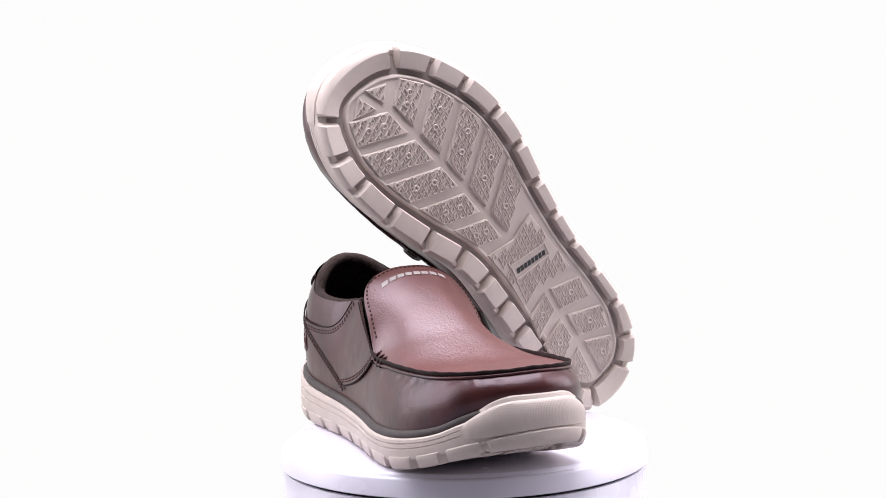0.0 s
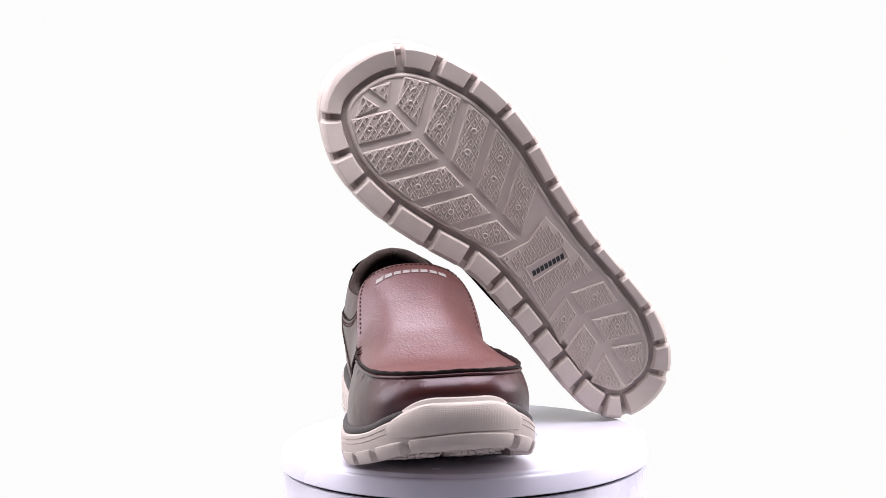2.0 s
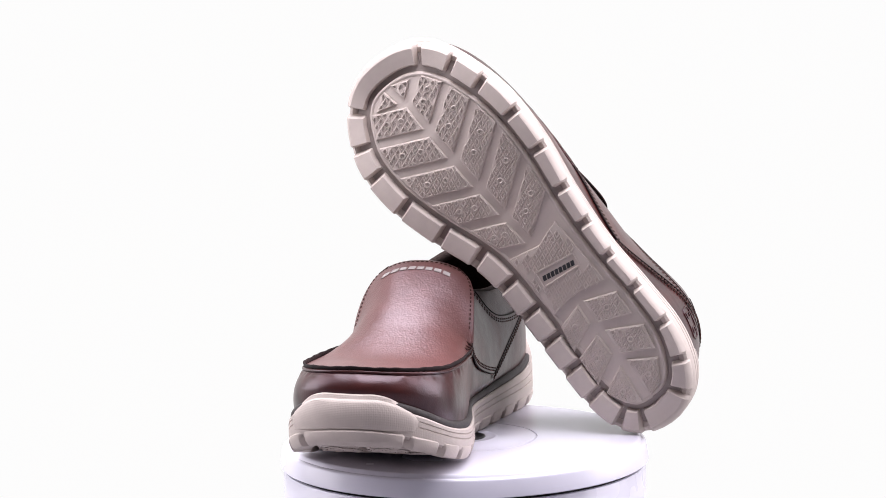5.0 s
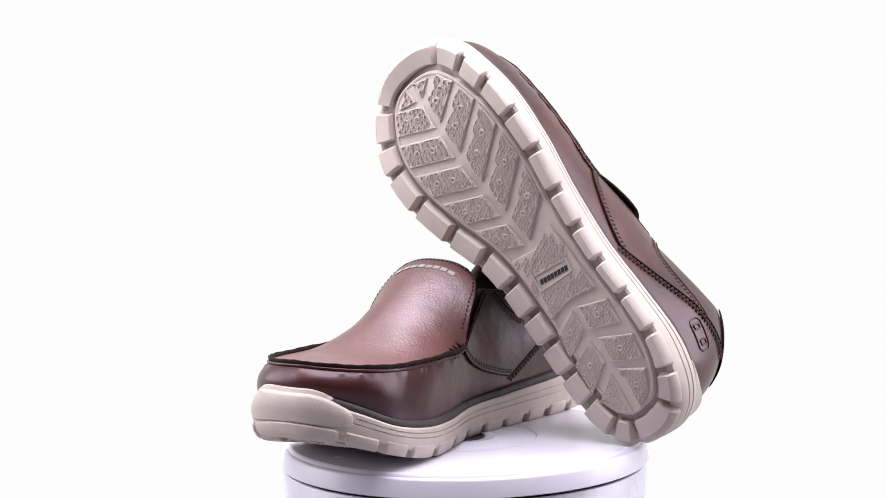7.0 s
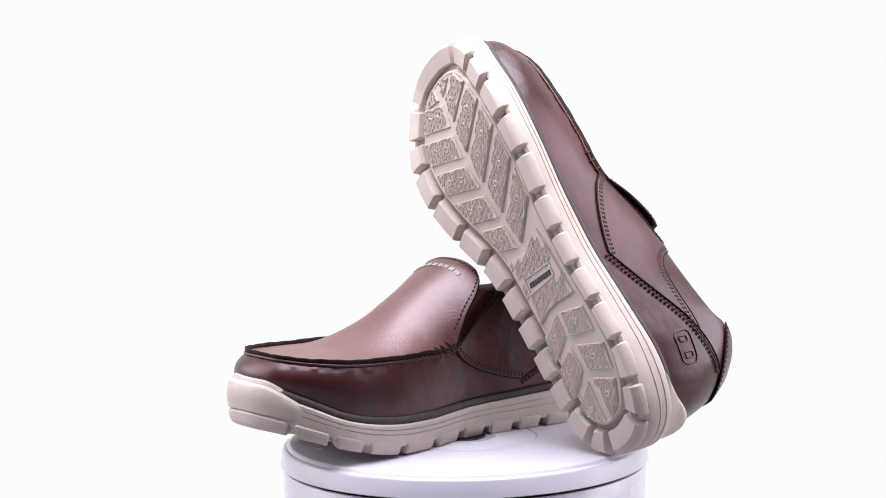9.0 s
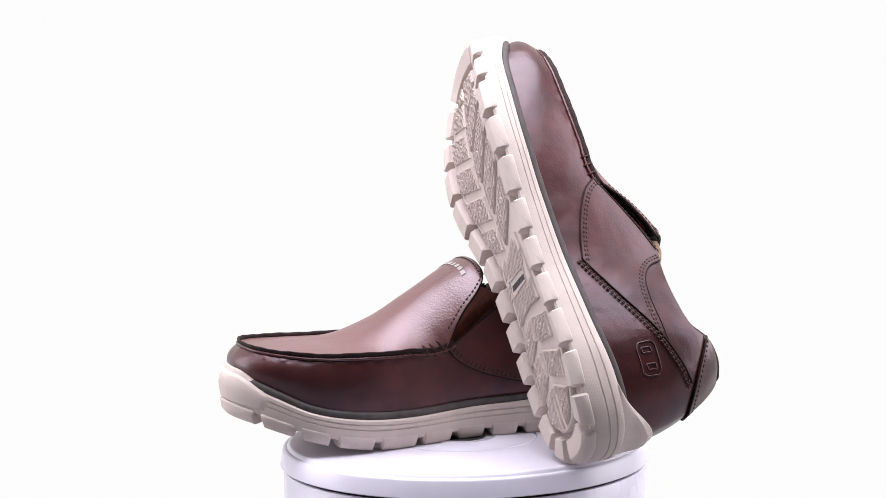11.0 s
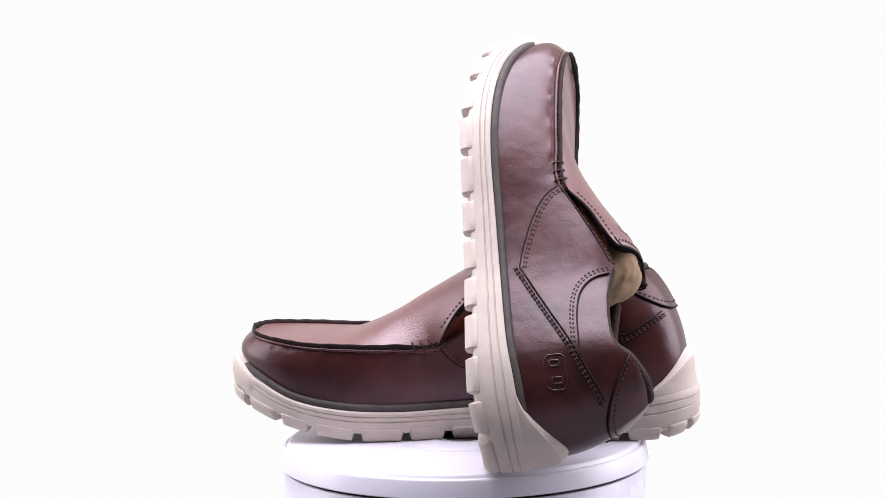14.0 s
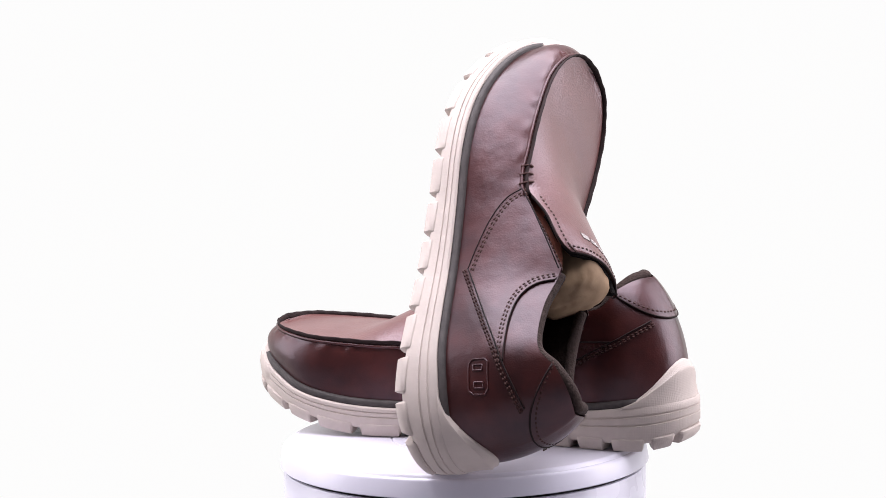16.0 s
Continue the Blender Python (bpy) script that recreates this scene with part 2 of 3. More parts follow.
make_backdrop()
# added glowing sheets out of view, to put a sheen on the leather's flanks
for side, name in ((-1, "glow_sheet_west"), (1, "glow_sheet_east")):
    x0, x1 = side * 2.1, side * 2.104
    v = [(x, y, z) for x in (x0, x1) for y, z in ((-.3, -.075), (1.36, -.075), (1.36, 1.5), (-.3, 1.5))]
    f = [(0, 1, 2, 3), (4, 5, 6, 7), (0, 1, 5, 4), (1, 2, 6, 5), (2, 3, 7, 6), (3, 0, 4, 7)]
    tagged(mesh_object(name, v, f, GLOW, smooth=False), "added glowing white side sheet, out of view, for side sheen", "backdrop", kind="structure")
# unseen table top, its grey chosen to limit light bounced onto the shoes
tagged(mesh_object("ground", [(-4, -5, -.076), (4, -5, -.076), (4, 1.36, -.076), (-4, 1.36, -.076)], [(0, 1, 2, 3)], GREY), "plain unseen grey table top under the turntable, toned to limit bounce", "table top", kind="structure")
turntable = new("turntable")
tagged(turntable, "round white glossy plastic motorised turntable carrying two shoes", "turntable")
turntable.location = (0, 0, -.075)
LIFT = .075


def make_turntable():
    prof = [(.0, .0), (.121, .0), (.1252, .002), (.1266, .006), (.1266, LIFT - .0190), (.1260, LIFT - .0182), (.1242, LIFT - .0180)]
    v, f = lathe_data(prof)
    mesh_object("base", v, f, PLASTIC, turntable, "white plastic drum", crease=40)
    v, f = lathe_data([(.1244, LIFT - .0181), (.1225, LIFT - .0178), (.1215, LIFT - .0150), (.0, LIFT - .0150)])
    mesh_object("gap_ring", v, f, DARK_PLASTIC, turntable, "black gap under the plate")
    prof = [(.0, -.0158), (.1255, -.0158), (.1282, -.0156), (.1288, -.0150), (.1270, -.0044), (.1265, -.0034), (.1256, -.0027), (.1246, -.0025), (.1239, -.0026),
            (.1232, -.0016), (.1226, -.0006), (.1218, -.0001), (.1206, 0), (.0514, 0), (.0509, -.0008), (.0503, -.0008), (.0498, 0), (.0240, 0), (.0234, .0006), (.0215, .0006),
            (.0208, 0), (.0150, 0)]
    v, f = lathe_data(prof, 160)
    plate = mesh_object("plate", v, f, PLASTIC, turntable, "glossy white turning plate", crease=50)
    v, f = lathe_data([(.0152, -.0004), (.0150, .0006), (.0138, .0009), (.0128, .0001), (.0, .0001)], 64)
    mesh_object("hub_cap", v, f, DARK_PLASTIC, plate, "black round hub")
    return plate


plate = make_turntable()


# ---- shoes ----
FIELD = .0024   # how far the tread field lies above the rim lugs
GROOVE = .0075  # floor of the grooves
OUTER_NOTCH = [.3096, .286, .2606, .2285, .1975, .1667, .139, .1118, .0835, .0523, .0243]
INNER_NOTCH = [.3108, .288, .264, .232, .1985, .170, .145, .1205, .097, .0725, .0475, .020]


def station(x):
    return np.degrees(np.arccos(1 - 2 * np.asarray(x) / LENGTH)) / 15


def split_loop(s):
    s = np.mod(np.asarray(s, float), 24)
    return np.where(s <= 12, 12 - s, s - 12), np.where(s <= 12, 1, -1)


def field_inset(k, side):
    """How far the sole's middle field lies inside the outline."""
    return np.where(np.asarray(side) > 0, spline([(0, .019), (2, .014), (4, .0108), (6, .0132), (8, .0165), (10, .018), (12, .0165)], k), spline([(0, .0182), (9.3, .0182), (11, .0155), (12, .0165)], k))


def inner_y(x, side):
    """The edge of the sole's middle field."""
    k = np.linspace(.6, 11.6, 120)
    r = ring(k, np.full(120, side), -field_inset(k, side) - .001, 0)
    o = np.argsort(r[:, 0])
    return np.interp(x, r[o, 0], r[o, 1])


def island_polygons():
    """Chevron fields of the tread: forefoot, waist, heel."""
    out = []
    for i in range(5):
        x0 = .2835 - .0267 * i
        for side in (1, -1):
            yi = .0028 * side
            rim = []
            for dx in (0, -.0198):
                x = x0 + dx + .02
                for _ in range(8):
                    y = inner_y(min(x, .300), side) - .0016 * side
                    x = x0 + dx + .55 * abs(y - yi)
                rim.append((x, y))
            out.append([(x0, yi), (x0 - .0198, yi), rim[1], rim[0]])
    out += [[(.2960, -.0240), (.3035, -.0100), (.2900, -.0070)], [(.3035, -.0035), (.2965, .0110), (.2885, -.001)]]
    out.append([(.1562, -.0199), (.1494, .0031), (.1540, .0235), (.1387, .0232), (.1010, .0212), (.1068, .0025), (.1078, -.0099), (.1067, -.0244), (.130, -.0205)])
    out += [[(.1003, -.0009), (.0824, -.0046), (.0714, .0190), (.0897, .0215)], [(.1009, -.0057), (.0854, -.0085), (.0783, -.0315), (.0975, -.0262)],
            [(.0754, -.0040), (.0564, -.0077), (.0422, .0145), (.0601, .0200)], [(.0769, -.0098), (.0591, -.0119), (.0499, -.0352), (.0727, -.0322)],
            [(.0501, -.0070), (.0200, -.0128), (.0235, .0007), (.0368, .0112)], [(.0506, -.0133), (.0421, -.0350), (.0281, -.0293), (.0200, -.0195)]]
    return out


def inside(poly, x, y):
    hit = False
    for (x0, y0), (x1, y1) in zip(poly, poly[1:] + poly[:1]):
        if (y0 > y) != (y1 > y) and x < (x1 - x0) * (y - y0) / (y1 - y0) + x0:
            hit = not hit
    return hit


def shrink(poly, d):
    """The polygon drawn in by d."""
    p = np.array(poly)
    area = np.sum(p[:, 0] * np.roll(p[:, 1], -1) - p[:, 1] * np.roll(p[:, 0], -1))
    s = 1 if area > 0 else -1
    e = unit(np.roll(p, -1, 0) - p)
    n = np.stack([-e[:, 1], e[:, 0]], 1) * s
    b = n + np.roll(n, 1, 0)
    b = b / np.maximum((b * n).sum(1, keepdims=True), .35)
    return [tuple(q) for q in p + b * d]


def clip(outline, poly):
    """The part of an outline that lies inside a convex polygon."""
    p = np.array(poly)
    turn = np.sign(np.sum(p[:, 0] * np.roll(p[:, 1], -1) - p[:, 1] * np.roll(p[:, 0], -1)))
    pts = [np.array(q) for q in outline]
    full = .0037 * .0022 * 2
    for a, b in zip(p, np.roll(p, -1, 0)):
        side = [turn * ((b[0] - a[0]) * (q[1] - a[1]) - (b[1] - a[1]) * (q[0] - a[0])) for q in pts]
        kept = []
        for j, q in enumerate(pts):
            j2 = (j + 1) % len(pts)
            if side[j] >= 0:
                kept.append(q)
            if side[j] * side[j2] < 0:
                kept.append(q + (pts[j2] - q) * side[j] / (side[j] - side[j2]))
        pts = kept
        if len(pts) < 3:
            return []
    g = np.array(pts)
    size = abs(np.sum(g[:, 0] * np.roll(g[:, 1], -1) - g[:, 1] * np.roll(g[:, 0], -1))) / 2
    return pts if size > full * .3 else []


def make_shoe(name, label, m, stamp_sides, flap_centre, flap_edge, flap_ridge=-.002, flap_lift=0.0):
    """One slip-on shoe. m: 1 for the left foot, -1 for the right."""
    shoe = new(name)
    tagged(shoe, label, "shoe", "pair of slip-on shoes")
    sign = np.array([1, m, 1])

    def piece(pname, v, f, mat, parent=None, plabel="", smooth=True, kind="", crease=0):
        return mesh_object(pname, np.asarray(v) * sign, f, mat, parent or shoe, plabel, smooth, kind, m < 0, crease)

    # --- sole unit ---
    n = 320
    k, sd = loop_stations(n)
    x, _ = plan(k, sd)
    z0, zt = ground_z(x), spline(WALL_TOP, x)
    h = zt - z0
    flare = .0028 * np.exp(-(k / 1.7) ** 2)
    tip = .0030 * np.exp(-((12 - k) / 1.6) ** 2)

    def low_ring(out, dz):
        r = ring(k, sd, out, 0)
        r[:, 2] = ground_z(r[:, 0]) + dz
        return r
    rings = [low_ring(-.0050, .0074), low_ring(-.0038, .0062), low_ring(-.0014 + flare * .3, .0054), low_ring(.0003 + flare * .6 + tip * .5, .0066)]
    for frac, out in ((.56, .0012), (.705, .0013), (.716, .0005), (.732, .0005), (.743, .0012), (.84, .0012), (.851, .0005), (.867, .0005), (.878, .0012), (.96, .0010), (1.0, .0)):
        rings.append(ring(k, sd, out + flare, z0 + .0085 + (h - .0085) * (frac - .5) * 2))
    rings.append(ring(k, sd, -.004, zt + .0006))
    sole = piece("outsole", np.concatenate(rings), grid_faces(len(rings), n, True), TREAD, None, "beige ribbed rubber sidewall", crease=35)

    def fill(inset_out, dz):
        """Rows that shrink a ring of the outline to the sole's middle line."""
        nk = 160
        k2, s2 = loop_stations(nk)
        r = ring(k2, s2, inset_out(k2, s2), 0)
        lo = r[:, 0].min() + .008, r[:, 0].max() - .008
        mid = np.stack([np.clip(r[:, 0], *lo), np.interp(r[:, 0], (0, .08, .2, .32), (-.010, -.006, -.002, -.008)), r[:, 2]], 1)
        out = []
        for t in np.linspace(0, 1, 9):
            q = r * (1 - t) + mid * t
            q[:, 2] = ground_z(q[:, 0]) + dz
            out.append(q)
        return np.concatenate(out), grid_faces(9, nk, True)
    # groove floor: its darker tone is painted shade
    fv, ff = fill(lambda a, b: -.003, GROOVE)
    piece("tread_base", fv, ff, RUBBER_SHADED, sole, "recessed tread floor with groove shade in its colour")
    nk = 160
    k2, s2 = loop_stations(nk)
    fi = field_inset(k2, s2)
    band = [ring(k2, s2, -fi, 0), ring(k2, s2, -fi - .0005, 0), ring(k2, s2, -fi - .0018, 0), ring(k2, s2, -fi - .0030, 0)]
    for r, dz in zip(band, (GROOVE + .0002, FIELD + .0020, FIELD + .0012, FIELD + .0022)):
        r[:, 2] = ground_z(r[:, 0]) + dz
    piece("field_rim", np.concatenate(band), grid_faces(4, nk, True), RUBBER, sole, "raised rim round the tread")
    fv, ff = fill(lambda a, b: -field_inset(a, b) - .0028, FIELD + .0023)
    piece("tread_field", fv, ff, RUBBER, sole)
    dia_v, dia_f = [], []
    stud_mesh = None
    for poly in island_polygons():
        rows = [(poly, FIELD + .0026), (shrink(poly, .0002), FIELD + .0010), (shrink(poly, .0006), FIELD + .0006), (shrink(poly, .0014), FIELD + .0006)]
        v, q = [], len(poly)
        if q < 9:
            mid = np.mean(poly, 0)
            last = np.array(rows[-1][0])
            rows += [([tuple(mid + (pt - mid) * t) for pt in last], FIELD + .0006) for t in (.8, .6, .4, .2, .02)]
        for pl, dz in rows:
            if q < 9:
                pl = [tuple(np.array(a) * (1 - t) + np.array(b) * t) for a, b in zip(pl, pl[1:] + pl[:1]) for t in (0, .2, .4, .6, .8)]
            v += [(px, py, float(ground_z(px)) + dz) for px, py in pl]
        e = len(pl)
        f = grid_faces(len(rows), e, True) + [tuple(range((len(rows) - 1) * e, len(rows) * e))]
        piece("tread_island", v, f, RUBBER, sole, smooth=False)
        core = shrink(poly, .0006 if len(poly) < 9 else .0018)
        xs, ys = [p[0] for p in poly], [p[1] for p in poly]
        cx, cy = np.mean(xs), np.mean(ys)
        reach = max(max(xs) - min(xs), max(ys) - min(ys)) * 1.1
        steps_a, steps_b = int(reach / .0044) + 1, int(reach / .0052) + 1
        for ia in range(-steps_a, steps_a + 1):
            for ib in range(-steps_b, steps_b + 1):
                la, lb = ia * .0044, (ib + (.5 if ia % 2 else 0)) * .0052
                xx, yy = cx + (la - lb) * .7071, cy + (la + lb) * .7071
                outline = [(xx + (ua - ub) * .7071, yy + (ua + ub) * .7071) for ua, ub in ((.0037, 0), (0, .0022), (-.0037, 0), (0, -.0022))]
                if q < 9:
                    outline = clip(outline, core)
                    if len(outline) < 3:
                        continue
                if (q == 9 and not inside(core, xx, yy)) or (q == 9 and abs(xx - .1275 + .25 * (yy - .002)) < .0072 and abs(yy - .002) < .0185):
                    continue
                i, e = len(dia_v), len(outline)
                cen = np.mean(outline, 0)
                zz = float(ground_z(cen[0])) + FIELD
                for sc, dz in ((1.0, .00070), (.82, -.0002), (.66, -.0002), (.44, .0005)):
                    dia_v += [(*(cen + (np.array(pt) - cen) * sc), zz + dz) for pt in outline]
                for r0 in (0, e, 2 * e):
                    dia_f += [(i + r0 + j, i + r0 + (j + 1) % e, i + r0 + e + (j + 1) % e, i + r0 + e + j) for j in range(e)]
                dia_f.append(tuple(range(i + 3 * e, i + 4 * e)))
        # moulded round marks
        c = np.mean(poly, 0)
        if q == 4:
            far = (np.array(poly[2]) + np.array(poly[3])) / 2
            spots = [c + (far - c) * t for t in ((-.35, .35) if len(poly) == 4 and poly[0][0] > .16 else (0,))]
        else:
            spots = []
        for sp in spots:
            if stud_mesh is None:
                pv, pf = lathe_data([(.0026, .0003), (.0023, -.0008), (.0018, -.0010), (.0013, -.0007), (.0009, .0002), (.0001, .0002)], 16)
                st = mesh_object("stud", pv, pf, RUBBER, sole)
                stud_mesh = st.data
            else:
                st = new("stud", stud_mesh)
                st.parent = sole
            st.location = (sp[0], sp[1] * m, float(ground_z(sp[0])) + FIELD + .0004)
    piece("diamond_tread", dia_v, dia_f, RUBBER, sole, "fine raised diamonds", smooth=False, kind="stuff")
    # plaque with an unlettered mark
    v = []
    box = [(.1378, -.0128), (.1300, .0183), (.1195, .0155), (.1250, -.0158)]
    for pl, dz in ((box, .0018), (shrink(box, .0003), -.0003), (shrink(box, .0010), -.0003), (shrink(box, .0013), .0010)):
        v += [(px, py, dz + FIELD) for px, py in pl]
    plaque = piece("plaque", v, grid_faces(4, 4, True) + [(12, 13, 14, 15)], RUBBER, sole, "small framed plaque", smooth=False)
    bx0, bx1 = np.array(box[0]), np.array(box[1])
    across = np.array(box[3]) - bx0
    for i in range(8):
        t0 = .09 + i * .102
        c = [bx0 + (bx1 - bx0) * (t0 + dt + sh) + across * al for dt, al, sh in ((0, .66, 0), (.082, .66, 0), (.082, .38, .03), (0, .38, .03))]
        v = [(*p, dz + FIELD) for dz in (.0012, .0003) for p in c]
        piece("mark_bar", v, [(0, 1, 2, 3), (4, 5, 6, 7), (0, 1, 5, 4), (1, 2, 6, 5), (2, 3, 7, 6), (3, 0, 4, 7)], BLACK_PRINT, plaque, smooth=False)
    # rim lugs
    cuts = [12 - float(station(q)) for q in OUTER_NOTCH] + [12 - .95, 12 + .95] + [12 + float(station(q)) for q in reversed(INNER_NOTCH)] + [24 + 12 - float(station(OUTER_NOTCH[0]))]
    prof = [(-.0160, .0078), (-.0154, .0020), (-.0144, .0003), (-.0080, .0), (-.0018, .0001), (-.0007, .0010), (.0006, .0040), (.0014, .0068), (.0013, .0084), (.0004, .0094), (-.001, .0096)]
    for s0, s1 in zip(cuts, cuts[1:]):
        fine = np.linspace(s0, s1, 40)
        kk, ss = split_loop(fine)
        pts = ring(kk, ss, 0, 0)
        arc = np.concatenate([[0], np.cumsum(np.linalg.norm(np.diff(pts, axis=0), axis=1))])
        tot = arc[-1]
        if tot < .006:
            continue
        gap, cham = .0019, .0022
        cols = [gap, gap + .0014, gap + cham] + list(np.linspace(gap + cham, tot - gap - cham, max(4, int(tot / .006)))[1:-1]) + [tot - gap - cham, tot - gap - .0014, tot - gap]
        deep = [1, .22, 0] + [0] * (len(cols) - 6) + [0, .22, 1]
        sv = np.interp(cols, arc, fine)
        kk, ss = split_loop(sv)
        v = np.zeros((len(prof), len(cols), 3))
        for i, (o, z) in enumerate(prof):
            r = ring(kk, ss, 0, 0)
            dd = plan_out(kk, ss)
            dp = np.array(deep)
            oo = o - np.where(o > -.003, dp * .0016, 0)
            if o < -.003:
                oo = o / .0160 * (field_inset(kk, ss) - .0036)
            else:
                oo = oo + .0028 * np.exp(-(kk / 1.7) ** 2) * np.clip(z / .006 + .4, 0, 1) + .0024 * np.exp(-((12 - kk) / 1.6) ** 2) * np.clip(z / .006 + .35, 0, 1)
            r[:, :2] += dd * oo[:, None]
            r[:, 2] = ground_z(ring(kk, ss, -.004, 0)[:, 0]) + z + dp * max(0, GROOVE - z) * .97 - .0022 * np.exp(-((12 - kk) / 1.3) ** 2) * (1 if z < .006 else 0)
            v[i] = r
        f = grid_faces(len(prof), len(cols))
        piece("lug", v.reshape(-1, 3), f, TREAD, sole, crease=28)

    # --- grey band ---
    rr = []
    for out, dz in ((-.0040, -.0005), (-.0008, .0), (-.0002, .0013), (-.0004, .0036), (-.0016, .0048), (-.0050, .0052)):
        rr.append(ring(k, sd, out, zt + dz))
    piece("foxing_band", np.concatenate(rr), grid_faces(len(rr), n, True), BAND, None, "dark grey rubber band above the sole")

    # --- upper ---
    nv = 34
    vv = np.linspace(0, 1, nv)
    g = wall(k[None, :], sd[None, :], vv[:, None])
    upper = piece("upper", g.reshape(-1, 3), grid_faces(nv, n, True), LEATHER, None, "smooth dark brown leather upper")
    # lining and insole
    s = np.linspace(12 - 5.0, 12 + 5.0, 90)
    kl, sl = split_loop(s)
    tp = top_edge(kl, sl)
    low = ring(kl, sl, -.010, .036)
    lin = []
    for t in np.linspace(0, 1, 10):
        q = wall(kl, sl, np.full(90, 1 - .8 * t))
        d = plan_out(kl, sl)
        q[:, :2] -= d * (.0015 + .006 * math.sin(math.pi * min(1, t * 1.2)))
        lin.append(q)
    lin.append(low)
    piece("lining", np.concatenate(lin), grid_faces(len(lin), 90), LINING, None, "dark brown mesh lining")
    s = np.linspace(12 - 4.55, 12 + 4.55, 110)
    kl, sl = split_loop(s)
    tp = top_edge(kl, sl)
    d = plan_out(kl, sl)
    back = np.exp(-(kl / 1.6) ** 2)
    tp[:, :2] -= d * (.0040 + .0012 * back)[:, None]
    tp[:, 2] += -.0022 + .0036 * back
    tv, tf = tube_data(tp, np.tile([0, 0, 1.0], (110, 1)), .0042, .0038, 14)
    piece("collar_roll", tv, tf, LINING, None, "padded dark collar edge")
    ki = np.linspace(.2, 11.0, 40)
    a, b = ring(ki, np.full(40, 1), -.008, .035), ring(ki, np.full(40, -1), -.008, .035)
    w6 = np.linspace(0, 1, 6)[None, :, None]
    fl = a[:, None] * (1 - w6) + b[:, None] * w6
    fl[..., 2] += np.maximum(0, fl[..., 0] - .24) * .3
    piece("insole", fl.reshape(-1, 3), grid_faces(40, 6), LINING)

    # --- vamp with its tongue flap ---
    ctr = [(12, .3110, .0700), (11, .3060, .0695), (10, .293, .0690), (9, .269, .0688)]
    ctr = [(12 - c[0], c[1], c[2]) for c in ctr] + flap_centre
    edge = flap_edge
    cols = 31
    tt = np.concatenate([np.linspace(.0, 6, 54), np.linspace(6, 8.3, 31)[1:]])

    def flap_rim(t, side):
        """The edge of the vamp: along the toe seam, then free along the flap."""
        t = np.clip(t, 0, 8.3)
        e = spline(edge, np.maximum(t, 6))
        sh = spline([(6, .005), (8.3, .004)], np.maximum(t, 6))
        fe = np.stack([e[..., 0], np.where(side > 0, e[..., 1], -e[..., 1] - sh), e[..., 2] + (flap_lift if side < 0 else 0) * np.clip(t - 6, 0, 1)], -1)
        return np.where((t <= 6)[..., None], top_edge(12 - np.minimum(t, 6), side), fe)

    def vamp(t, u, off=0.0):
        """t 0 toe to 8.3 tongue end, u -1 to 1 across."""
        t, u = np.broadcast_arrays(np.asarray(t, float), np.asarray(u, float))
        c = spline(ctr, t)
        mid = np.stack([c[..., 0], spline([(0, -.005), (4, -.003), (6.4, flap_ridge), (8.3, flap_ridge)], t), c[..., 1]], -1)
        au = np.abs(u)[..., None]
        bend = au ** 2.6
        res = np.zeros(t.shape + (3,))
        for side in (1, -1):
            ed = flap_rim(t, side)
            # away from its edge the leather runs smoothly past the corner of the seam
            soft = sum(flap_rim(t + d, side) for d in (-.8, -.53, -.27, 0, .27, .53, .8)) / 7
            near = np.clip(1 - np.abs(t - 6) / 1.4, 0, 1)[..., None] * (1 - au ** 8)
            ed = ed * (1 - near) + soft * near
            q = mid * (1 - bend) + ed * bend
            q[..., 1] = (mid[..., 1] * (1 - au[..., 0]) + ed[..., 1] * au[..., 0])
            res = np.where((u * side >= 0)[..., None], q, res)
        if off:
            e1 = 0.03
            n1 = unit(np.cross(vamp(t + e1, u) - vamp(np.maximum(t - e1, 0), u), vamp(t, u + e1) - vamp(t, u - e1)))
            n1 = n1 * np.sign(n1[..., 2:3] + 1e-9)
            res = res + n1 * off
        return res
    uu = np.sin(np.linspace(-1, 1, cols) * np.pi / 2)
    plug = vamp(tt[:, None], uu[None, :])
    plug = plug.reshape(-1, 3)
    vp = piece("vamp", plug, grid_faces(len(tt), cols), VAMP, None, "grained brown leather vamp with tongue flap")
    sol = vp.modifiers.new("thickness", "SOLIDIFY")
    sol.thickness, sol.offset = .0022, 0
    # padded black lining under the flap
    tl, ul = np.linspace(6.9, 8.3, 14), np.linspace(-.97, .97, 21)
    pad = vamp(tl[:, None], ul[None, :], -.0034)
    reach = np.clip(.35 + (-.2 - ul) * flap_lift * 110, .35, 1.5)[None, :, None]
    pad = np.concatenate([pad, pad[-1:] + (pad[-1:] - pad[-2:-1]) * reach])
    pl = piece("flap_lining", pad.reshape(-1, 3), grid_faces(15, 21), PADDING, vp, "black padded flap lining")
    ps = pl.modifiers.new("thickness", "SOLIDIFY")
    ps.thickness, ps.offset = .0036, 0
    # bound edge of the flap
    up = np.array([0, 0, 1.0])
    t_side = np.linspace(6.0, 8.3, 36)
    flap = np.concatenate([vamp(t_side, np.full(36, 1.0)), vamp(np.full(20, 8.3), np.linspace(1, -1, 22)[1:-1]), vamp(t_side[::-1], np.full(36, -1.0))])
    tv, tf = tube_data(flap, np.tile(up, (len(flap), 1)), .0008, .0010, 8)
    piece("flap_edge", tv, tf, EDGE, vp, "dark rolled flap edge")
    fl_in = np.concatenate([vamp(t_side[6:], np.full(30, .94), .0011), vamp(np.full(20, 8.14), np.linspace(.94, -.94, 20), .0011), vamp(t_side[:5:-1], np.full(30, -.94), .0011)])
